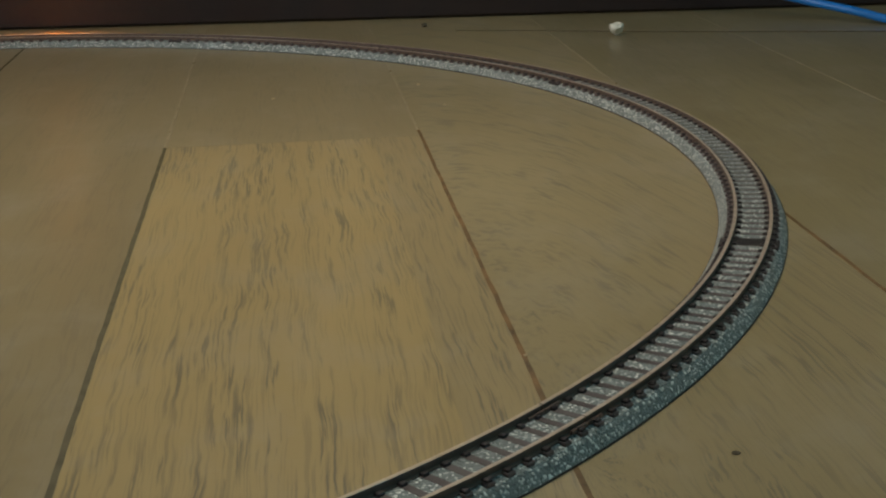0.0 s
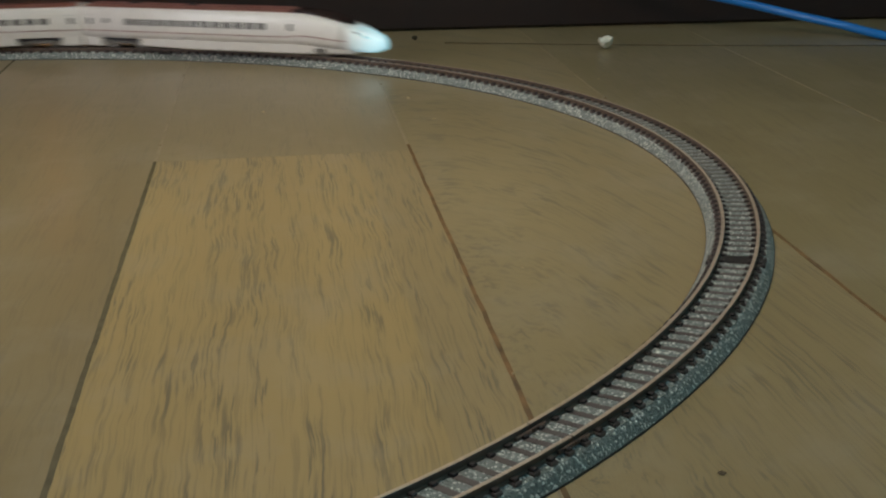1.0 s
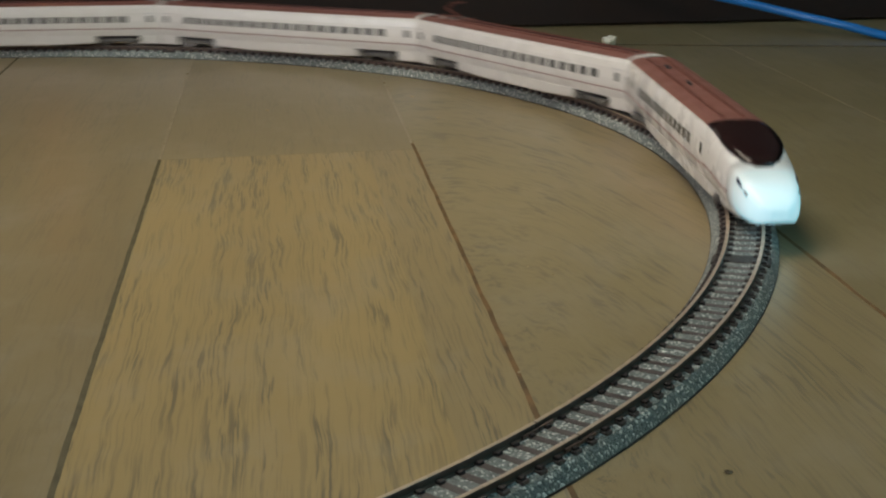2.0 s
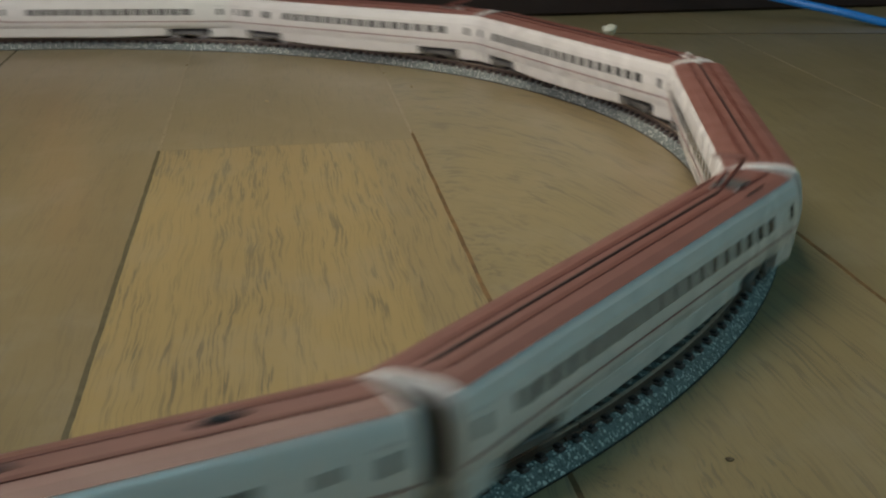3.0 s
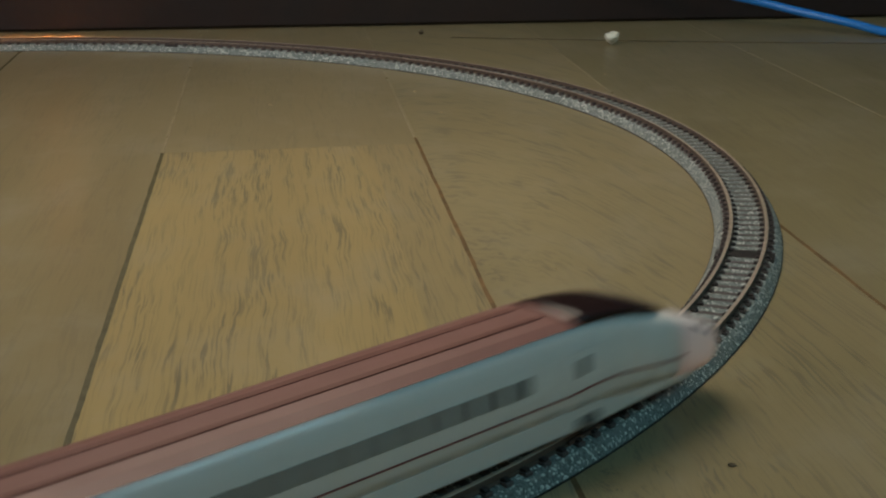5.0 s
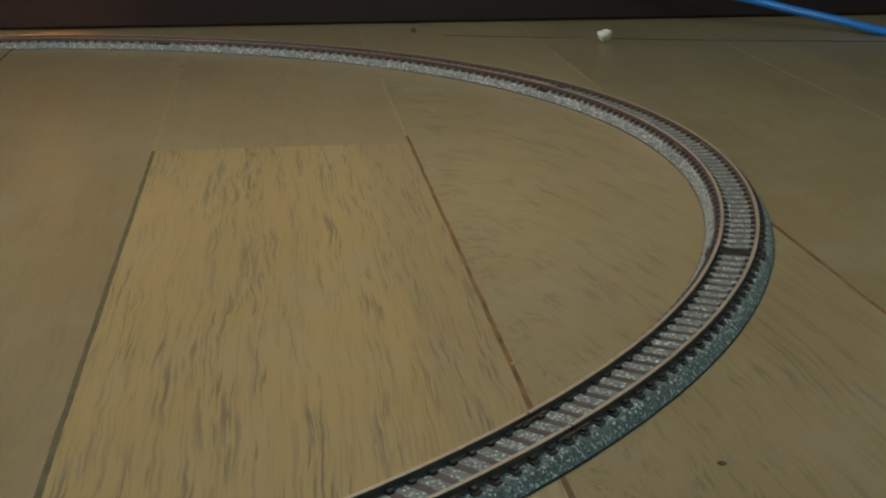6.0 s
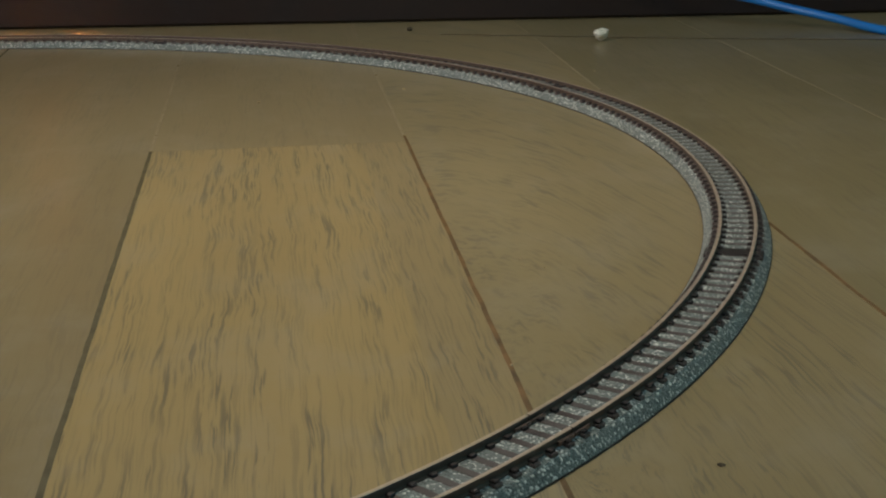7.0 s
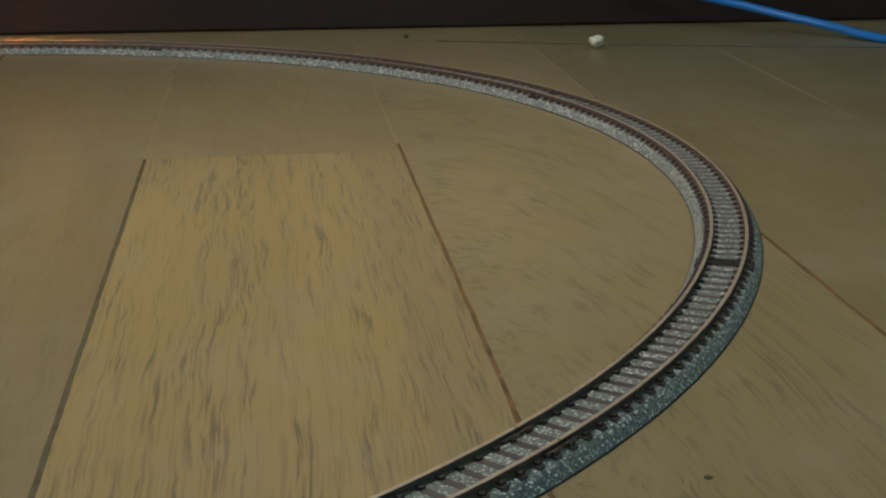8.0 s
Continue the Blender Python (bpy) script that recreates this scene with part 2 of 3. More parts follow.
def part(name, bm, mat, parent=None, label="", smooth=False, at=None):
    """Links a bmesh, or a ready mesh, as one object under a thing or a part."""
    me = bm if isinstance(bm, bpy.types.Mesh) else mesh_of(name, bm, mat, smooth)
    ob = new(name, me)
    ob.parent = parent
    if at is not None:
        ob.matrix_basis = at
    if label:
        tagged(ob, label)
    return ob


def box(bm, x0, x1, y0, y1, z0, z1, bevel=0.0, m=None):
    made = bmesh.ops.create_cube(bm, size=1.0, matrix=(m or Matrix()) @ Matrix.Translation(((x0 + x1) / 2, (y0 + y1) / 2, (z0 + z1) / 2))
                                 @ Matrix.Diagonal((x1 - x0, y1 - y0, z1 - z0, 1)))
    if bevel:
        edges = list({e for v in made["verts"] for e in v.link_edges})
        bmesh.ops.bevel(bm, geom=edges, offset=bevel, segments=1, affect="EDGES", profile=0.5)
    return bm


def boxed(*a, **k):
    return box(bmesh.new(), *a, **k)


def rod(bm, a, b, r, sides=8, r2=None):
    a, b = Vector(a), Vector(b)
    turn = (b - a).to_track_quat("Z", "Y").to_matrix().to_4x4()
    bmesh.ops.create_cone(bm, cap_ends=True, segments=sides, radius1=r, radius2=r if r2 is None else r2, depth=(b - a).length,
                          matrix=Matrix.Translation((a + b) / 2) @ turn)
    return bm


def loft(rings, closed=False, caps=True):
    """A skin over rings of equal count. closed: the ring's ends meet."""
    bm = bmesh.new()
    vs = [[bm.verts.new(p) for p in ring] for ring in rings]
    n = len(vs[0])
    for a, b in zip(vs, vs[1:]):
        for i in range(n if closed else n - 1):
            j = (i + 1) % n
            bm.faces.new((a[i], a[j], b[j], b[i]))
    if caps:
        bm.faces.new(vs[0])
        bm.faces.new(vs[-1])
    return bm


# ---------------------------------------------------------------- the room
WALL_TURN = 1.7
WALL_Y = 0.829
ROOM = Matrix.Translation((0, WALL_Y, 0)) @ pose(0, 0, 0, 0, 0, WALL_TURN)
XW, XE, DEPTH, HIGH = -2.3, 1.3, 2.9, 2.4

# floor: strips 92 mm wide, laid 6.7 degrees off the camera's line
STRIP = 0.0919
FLOOR = pose(0, 0, 0, 0, 0, 6.74)
SEAM = -0.0447
floor = tagged(new("floor", mesh_of("floor", boxed(XW - 0.1, XE + 0.1, -2.2, 0.98, -0.05, -0.0035), SUBFLOOR)),
               "varnished oak strip floor with dark grooves", "floor", kind="structure")
plank_meshes = {}


def plank_mesh(length, mat):
    key = (round(length, 3), mat.name)
    if key not in plank_meshes:
        w = STRIP / 2 - 0.00042
        bm = boxed(-w, w, 0, length, -0.0035, 0, bevel=0.00015)
        plank_meshes[key] = mesh_of("plank", bm, mat)
    return plank_meshes[key]


rng = random.Random(4)
for col in range(-24, 15):
    u = SEAM + (col + 0.5) * STRIP
    cuts = [-2.4 + rng.uniform(-0.3, 0.2), -1.2 + rng.uniform(-0.3, 0.3), -0.35 + rng.uniform(-0.2, 0.2), 1.1]
    if col == 0:
        cuts = [-2.5, -1.3, -0.42, 0.5095, 1.1]
    lean = radians(6.74)
    cuts[0], cuts[-1] = (-2.05 - u * math.sin(lean)) / math.cos(lean), (0.88 - u * math.sin(lean)) / math.cos(lean)
    first = max(cuts[0], (u * math.cos(lean) - XE - 0.02) / math.sin(lean))
    cuts = [first] + [c for c in cuts[1:] if c > first + 0.1]
    cuts = [round(c * 20) / 20 if c != 0.5095 else c for c in cuts]
    for i, (a, b) in enumerate(zip(cuts, cuts[1:])):
        mat = WOODS[rng.choice((0, 0, 1))]
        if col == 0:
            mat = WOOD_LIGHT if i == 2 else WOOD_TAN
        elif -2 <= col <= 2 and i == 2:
            mat = {-2: WOOD_TAN, -1: WOOD_TAN, 1: WOOD_ARCH, 2: WOOD_DIM}[col]
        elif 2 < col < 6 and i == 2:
            mat = WOOD_DIM
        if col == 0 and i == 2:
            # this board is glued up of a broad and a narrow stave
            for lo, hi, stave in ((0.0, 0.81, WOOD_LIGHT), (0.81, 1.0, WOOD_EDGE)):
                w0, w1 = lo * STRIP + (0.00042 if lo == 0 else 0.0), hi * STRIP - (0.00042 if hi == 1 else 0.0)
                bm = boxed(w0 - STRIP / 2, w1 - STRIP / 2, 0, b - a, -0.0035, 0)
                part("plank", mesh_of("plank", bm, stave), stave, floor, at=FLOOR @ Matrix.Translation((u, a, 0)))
            continue
        part("plank", plank_mesh(b - a - 0.0004, mat), mat, floor, at=FLOOR @ Matrix.Translation((u, a, 0)))


def ragged(half, y0, y1, z0, z1, seed):
    """A filler strip with uneven edges, along local y."""
    r = random.Random(seed)
    count = max(int((y1 - y0) / 0.004), 2)
    drift = r.uniform(0, 50)
    rings = []
    for i in range(count + 1):
        y = y0 + (y1 - y0) * i / count
        mid = half * 0.35 * noise.noise(Vector((y * 45, drift, 0)))
        a, b = (half * (1 + 0.30 * noise.noise(Vector((y * 110, drift, k)))) + half * r.uniform(-0.10, 0.10) for k in (3, 9))
        rings.append([Vector((mid - a, y, z0)), Vector((mid - a, y, z1)), Vector((mid + b, y, z1)), Vector((mid + b, y, z0))])
    return loft(rings, closed=True)


for k, mat, until, half, top in ((-1, FILLER_OLIVE, 0.80, 0.0006, 0.00004), (0, FILLER_OLIVE, 0.51, 0.00066, 0.00004), (1, FILLER_RUST, 0.52, 0.00058, 0.00004),
                                 (2, FILLER_RUST, 0.50, 0.00058, 0.00004), (3, FILLER_SHEEN, 0.2, 0.0006, 0.00006)):
    place = FLOOR @ Matrix.Translation((SEAM + k * STRIP, 0, 0))
    part("groove_filler", ragged(half, -0.4, until, -0.0034, top, k + 5), mat, floor, at=place)
    part("groove_filler", ragged(0.00042, until + 0.0002, 1.08, -0.0034, 0.00006, k + 15), FILLER_SHEEN, floor, at=place)


def wall(name, x0, x1, y0, y1, label, holes=()):
    """A wall in the room's own axes; a hole is (low, high, sill, head) along its longer side."""
    bm = bmesh.new()
    along_x = x1 - x0 > y1 - y0
    lo, hi = (x0, x1) if along_x else (y0, y1)
    spans = [(lo, hi, -0.05, HIGH)]
    for a, b, s, h in holes:
        spans = [(lo, a, -0.05, HIGH), (b, hi, -0.05, HIGH), (a, b, -0.05, s), (a, b, h, HIGH)]
    for a, b, s, h in spans:
        if along_x:
            box(bm, a, b, y0, y1, s, h)
        else:
            box(bm, x0, x1, a, b, s, h)
    ob = new(name, mesh_of(name, bm, PLASTER))
    ob.matrix_basis = ROOM
    return tagged(ob, label, "wall", kind="structure")


wall("wall_north", XW, XE, 0.02, 0.12, "plain plaster wall above dark wood panelling")
wall("wall_south", XW, XE, -DEPTH - 0.1, -DEPTH, "plain plaster wall")
wall("wall_west", XW - 0.1, XW, -DEPTH - 0.1, 0.12, "plain plaster wall with a window opening", ((-2.2, -1.2, 0.3, 1.2),))
wall("wall_east", XE, XE + 0.1, -DEPTH - 0.1, 0.12, "plain plaster wall with a window opening", ((-1.8, -0.6, 1.05, 1.95),))
ceil = tagged(new("ceiling", mesh_of("ceiling", boxed(XW - 0.1, XE + 0.1, -DEPTH - 0.1, 0.12, HIGH, HIGH + 0.1), CEILING)),
              "plain off-white ceiling", "ceiling", kind="structure")
ceil.matrix_basis = ROOM


def window(name, m, length, sill, top, label):
    """A window along local y from 0 to length, in a wall 0.1 thick on local x."""
    win = tagged(new(name), label, "window", kind="structure")
    win.matrix_basis = ROOM @ m
    fr = bmesh.new()
    for a, b, c, d in ((0, length, sill, sill + 0.04), (0, length, top - 0.04, top), (0, 0.04, sill + 0.04, top - 0.04), (length - 0.04, length, sill + 0.04, top - 0.04),
                       (length / 2 - 0.025, length / 2 + 0.025, sill + 0.04, top - 0.04)):
        box(fr, 0.03, 0.07, a, b, c, d)
    part("window_frame", fr, WHITE, win)
    for a, b in ((0.04, length / 2 - 0.025), (length / 2 + 0.025, length - 0.04)):
        pane = part("pane", boxed(0.048, 0.052, a, b, sill + 0.04, top - 0.04), PANE, win)
        pane.visible_shadow = False


window("window_1", pose(XE, -1.8, 0), 1.2, 1.05, 1.95, "plain window that lets in cool daylight")
window("window_2", pose(XW - 0.1, -2.2, 0), 1.0, 0.3, 1.2, "plain window that lets in soft daylight")

# dark wood panelling at the foot of the far wall: boards one above the other
panelling = tagged(new("wall_panelling"), "dark brown stained wood panelling at the foot of the wall", "panelling", kind="structure")
panelling.matrix_basis = ROOM
board = mesh_of("panel_board", boxed(-0.09, 0.09, XW, XE, 0, 0.02, bevel=0.0015), PANEL)
for i in range(5):
    part("panel_board", board, PANEL, panelling,
         at=pose(0, 0.02, 0.0905 + 0.182 * i, 0, 0, 0) @ Matrix(((0, 1, 0, 0), (0, 0, -1, 0), (1, 0, 0, 0), (0, 0, 0, 1))))

lamp = tagged(new("ceiling_lamp"), "round warm-white ceiling lamp", "lamp")
lamp.matrix_basis = pose(-0.75, 0.25, HIGH)
part("base_plate", rod(bmesh.new(), (0, 0, -0.03), (0, 0, 0), 0.12, 24), WHITE, lamp)
part("diffuser", rod(bmesh.new(), (0, 0, -0.09), (0, 0, -0.031), 0.22, 32, 0.25), LAMP_GLASS, lamp)


# ---------------------------------------------------------------- the oval of track
CENTRE = Vector((-0.2299, 0.4421))
RADIUS = 0.317
START = radians(96.585)
STRAIGHT = 0.28 * 4
ARC = math.pi * RADIUS
LOOP = 2 * (ARC + STRAIGHT)
GAUGE = 0.0048
RAIL_Z = 0.0055
HEAD = START - math.pi / 2
ALONG = Vector((math.cos(HEAD), math.sin(HEAD)))


def track(s):
    """Place and heading on the track's centre line, s metres past the start of the near curve, in the way the train runs."""
    s %= LOOP
    if s < ARC:
        a = START - s / RADIUS
        return CENTRE + RADIUS * Vector((math.cos(a), math.sin(a))), a - math.pi / 2
    s -= ARC
    if s < STRAIGHT:
        a = START - math.pi
        return CENTRE + RADIUS * Vector((math.cos(a), math.sin(a))) - ALONG * s, HEAD - math.pi
    s -= STRAIGHT
    if s < ARC:
        a = START - math.pi - s / RADIUS
        return CENTRE - ALONG * STRAIGHT + RADIUS * Vector((math.cos(a), math.sin(a))), a - math.pi / 2
    s -= ARC
    return CENTRE - ALONG * (STRAIGHT - s) + RADIUS * Vector((math.cos(START), math.sin(START))), HEAD


def bent(r):
    """The way along a section: straight, or an arc to the right of radius r; (x along, y to the left, z) to a place."""
    if r is None:
        return lambda x, y, z: Vector((x, y, z))
    return lambda x, y, z: Vector(((r + y) * math.sin(x / r), (r + y) * math.cos(x / r) - r, z))


def strip(way, length, profile, steps, lo=0.0):
    return loft([[way(lo + (length - lo) * i / steps, y, z) for y, z in profile] for i in range(steps + 1)], closed=True)


def track_section(name, length, r, sleepers, label):
    thing = tagged(new(name), label, "model track", "oval of model railway track")
    way = bent(r)
    steps = 2 if r is None else 24
    roadbed = [(-0.0093, 0.0003), (-0.0080, 0.0024), (-0.0073, 0.0031), (-0.0056, 0.0035), (-0.0036, 0.0038), (0.0036, 0.0038), (0.0056, 0.0035), (0.0073, 0.0031), (0.0080, 0.0024), (0.0093, 0.0003)]
    # lip at the bed's foot, kept dark for the shadow line on the floor
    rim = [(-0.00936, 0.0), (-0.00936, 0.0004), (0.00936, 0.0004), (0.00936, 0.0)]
    part("bed_rim", strip(way, length - 0.0002, rim, steps), DARK_PLATE, thing, "rim under the ballast, darkened for its shadow line")
    part("roadbed", strip(way, length - 0.0002, roadbed, steps), BALLAST, thing, "grey speckled plastic ballast bed")
    pitch = length / sleepers
    one = mesh_of("sleeper", boxed(-0.00105, 0.00105, -0.0071, 0.0071, 0.0020, 0.0039, bevel=0.0002), SLEEPER)
    lump = boxed(-0.00075, 0.00075, -0.0019, -0.00045, 0.0038, 0.00445, bevel=0.00018)
    chair = mesh_of("rail_chair", box(lump, -0.00075, 0.00075, 0.00045, 0.0019, 0.0038, 0.00445, bevel=0.00018), CHAIR)
    for i in range(sleepers):
        x = (i + 0.5) * pitch
        p = way(x, 0, 0)
        at = pose(p.x, p.y, 0, 0, 0, 0 if r is None else -math.degrees(x / r))
        tie = part("sleeper", one, SLEEPER, thing, at=at)
        for side in (-1, 1):
            part("rail_chair", chair, CHAIR, tie, at=pose(0, side * GAUGE, 0))
    for side in (-1, 1):
        c = side * GAUGE
        low = [(c - 0.0009, 0.0037), (c - 0.0009, 0.0039), (c - 0.00028, 0.0041), (c - 0.00028, 0.0050), (c - 0.00048, 0.00515), (c - 0.00048, 0.0054),
               (c + 0.00048, 0.0054), (c + 0.00048, 0.00515), (c + 0.00028, 0.0050), (c + 0.00028, 0.0041), (c + 0.0009, 0.0039), (c + 0.0009, 0.0037)]
        top = [(c - 0.00048, 0.0054), (c - 0.0004, 0.0055), (c + 0.0004, 0.0055), (c + 0.00048, 0.0054)]
        rail = part("rail", strip(way, length - 0.0004, low, steps), RAIL_SIDE, thing, "brown-sided metal rail")
        part("rail_head", strip(way, length - 0.0004, top, steps), RAIL_TOP, rail, "worn bright rail head")
        for x0, x1 in ((0.0, 0.005), (length - 0.005, length - 0.0003)):
            for y in (c - 0.0012, c + 0.0006):
                plate = [(y, 0.0038), (y, 0.0046), (y + 0.0005, 0.0046), (y + 0.0005, 0.0038)]
                part("rail_joiner", strip(way, x1, plate, 3, lo=x0), JOINER, rail, "dull copper-coloured rail joiner")
        half = length / 2
        clip = [(side * 0.0066, 0.0027), (side * 0.0066, 0.0039), (side * 0.0076, 0.0036), (side * 0.0076, 0.0025)]
        part("side_clip", strip(way, half + 0.0036, clip, 3, lo=half - 0.0036), DARK_PLATE, thing, "black plastic clip on the ballast edge")
    plate = [(-0.0039, 0.0032), (-0.0039, 0.0040), (0.0039, 0.0040), (0.0039, 0.0032)]
    part("middle_plate", strip(way, length / 2 + 0.0032, plate, 3, lo=length / 2 - 0.0032), DARK_PLATE, thing, "dark plate between the middle sleepers")
    return thing


curve = track_section("curved_track", ARC / 4, RADIUS, 48, "brown-sleepered curved model track section on grey ballast")
line = track_section("straight_track", 0.28, None, 54, "brown-sleepered straight model track section on grey ballast")
laid = {curve: False, line: False}
s = 0.0
for thing, count, length in ((curve, 4, ARC / 4), (line, 4, 0.28), (curve, 4, ARC / 4), (line, 4, 0.28)):
    for i in range(count):
        p, a = track(s + 1e-6)
        m = pose(p.x, p.y, 0.0, 0, 0, math.degrees(a))
        if laid[thing]:
            copy_thing(thing, m)
        else:
            thing.matrix_basis = m
            laid[thing] = True
        s += length

# ---------------------------------------------------------------- the train
WIDE = 0.0104
TALL = 0.0226
LOW = 0.0058
SHAPE = ((0.88, 0.0), (0.955, 0.14), (0.992, 0.30), (1.0, 0.45), (0.965, 0.70), (0.905, 0.84), (0.82, 0.925), (0.60, 0.975), (0.32, 0.998), (0.0, 1.0))
NOSE = ((0.0, 0.0071, 0.0022, 0.0048), (0.0010, 0.0084, 0.0042, 0.0038), (0.0025, 0.0096, 0.0057, 0.0032), (0.005, 0.0110, 0.0071, 0.0030), (0.009, 0.0128, 0.0084, 0.0032), (0.0135, 0.0146, 0.0093, 0.0036),
        (0.019, 0.0166, 0.0099, 0.0042), (0.026, 0.0190, 0.0103, 0.0049), (0.033, 0.0209, WIDE, 0.0055), (0.040, 0.0220, WIDE, LOW), (0.048, 0.0225, WIDE, LOW), (0.058, TALL, WIDE, LOW))


def measures(d):
    """Height, half width and underside of the shell d metres behind the nose's tip."""
    if d >= NOSE[-1][0]:
        return NOSE[-1][1:]
    for a, b in zip(NOSE, NOSE[1:]):
        if a[0] <= d <= b[0]:
            f = (d - a[0]) / (b[0] - a[0])
            return tuple(p + (q - p) * f for p, q in zip(a[1:], b[1:]))
    return NOSE[0][1:]


def section(x, d, lo=0, out=0.0, both=True, scale=1.0):
    """Half or whole cross-section of a car at x, from point lo of the shape to the crown, pushed out a little."""
    h, w, z0 = measures(d)
    half = [Vector((x, w * y + out * y, z0 + (h - z0) * z + out * z)) for y, z in SHAPE[lo:]]
    return half if not both else half + [Vector((p.x, -p.y, p.z)) for p in reversed(half[:-1])]


def side_at(z, d):
    h, w, z0 = measures(d)
    f = (z - z0) / (h - z0)
    for (ya, za), (yb, zb) in zip(SHAPE, SHAPE[1:]):
        if za <= f <= zb:
            return w * (ya + (yb - ya) * (f - za) / (zb - za))
    return w


def on_side(x0, x1, z0, z1, side, d0, d1, thick=0.00016):
    """A thin piece that lies on the car's flank."""
    bm = bmesh.new()
    a, b, c, e = side_at(z0, d0), side_at(z1, d0), side_at(z0, d1), side_at(z1, d1)
    inner = [bm.verts.new(v) for v in ((x0, side * (a - 0.0002), z0), (x1, side * (c - 0.0002), z0), (x1, side * (e - 0.0002), z1), (x0, side * (b - 0.0002), z1))]
    outer = [bm.verts.new(v) for v in ((x0, side * (a + thick), z0), (x1, side * (c + thick), z0), (x1, side * (e + thick), z1), (x0, side * (b + thick), z1))]
    bm.faces.new(inner)
    bm.faces.new(outer)
    for i in range(4):
        j = (i + 1) % 4
        bm.faces.new((inner[i], inner[j], outer[j], outer[i]))
    return bm


BOGIE = 0.0545
MID_HALF = 0.0778
END_FRONT = 0.0925


def bogie(car, x):
    b = part("bogie", boxed(-0.0105, 0.0105, -0.0062, 0.0062, 0.0028, 0.0052, bevel=0.0005), BLACK, car, "black plastic bogie")
    b.matrix_basis = pose(x, 0, 0)
    for dx in (-0.0078, 0.0078):
        w = bmesh.new()
        rod(w, (dx, -0.0052, 0.0027), (dx, 0.0052, 0.0027), 0.0006, 8)
        for side in (-1, 1):
            rod(w, (dx, side * 0.0042, 0.0027), (dx, side * 0.0053, 0.0027), 0.0027, 16)
        part("wheelset", w, STEEL, b, "dull steel wheelset")
    for side in (-1, 1):
        f = bmesh.new()
        box(f, -0.0105, 0.0105, side * 0.0074 - 0.0008, side * 0.0074 + 0.0008, 0.0024, 0.0044, 0.0003)
        for dx in (-0.0078, 0.0078):
            box(f, dx - 0.0016, dx + 0.0016, side * 0.0082 - 0.0006, side * 0.0082 + 0.0006, 0.0018, 0.0038, 0.0003)
        part("side_frame", f, GREY, b)
    return b


def pantograph(car, x, way, raised):
    base = part("pantograph", boxed(x - 0.0036, x + 0.0036, -0.0034, 0.0034, TALL + 0.0006, TALL + 0.0011, bevel=0.0002), GREY, car, "dark metal pantograph")
    for dx in (-0.0031, 0.0031):
        for dy in (-0.0030, 0.0030):
            part("insulator", rod(bmesh.new(), (x + dx, dy, TALL - 0.0004), (x + dx, dy, TALL + 0.0007), 0.0006, 8), INSULATOR, base, "small pale insulator")
    knee = Vector((x + way * 0.008, 0, TALL + 0.0055 * raised + 0.001))
    head = Vector((x - way * 0.001, 0, TALL + 0.0105 * raised + 0.0014))
    arm = rod(bmesh.new(), (x - way * 0.004, 0, TALL + 0.0012), knee, 0.0005, 6)
    rod(arm, knee, head, 0.0004, 6)
    part("arm", arm, ROOF_DARK, base)
    lead = rod(bmesh.new(), (x - way * 0.003, -0.002, TALL + 0.0014), (x + way * 0.006, -0.0035, TALL + 0.0016), 0.00032, 6)
    rod(lead, (x + way * 0.006, -0.0035, TALL + 0.0016), (x + way * 0.013, -0.0062, TALL + 0.0004), 0.00032, 6)
    part("feeder_cable", lead, ROOF_DARK, base)
    post = rod(bmesh.new(), (x + way * 0.006, -0.0035, TALL - 0.0002), (x + way * 0.006, -0.0035, TALL + 0.0014), 0.0007, 8)
    part("insulator", post, INSULATOR, base)
    bow = rod(bmesh.new(), head + Vector((0, -0.0040, 0)), head + Vector((0, 0.0040, 0)), 0.00025, 6)
    rod(bow, head + Vector((0.0010, -0.0034, -0.0003)), head + Vector((0.0010, 0.0034, -0.0003)), 0.0002, 6)
    part("contact_bow", bow, ROOF_DARK, base)
    shield = bmesh.new()
    for side in (-1, 1):
        box(shield, x - 0.0055, x + 0.0055, side * 0.0062 - 0.0003, side * 0.0062 + 0.0003, TALL - 0.0014, TALL + 0.0003, 0.0001)
    part("side_shield", shield, ROOF_RED, base)


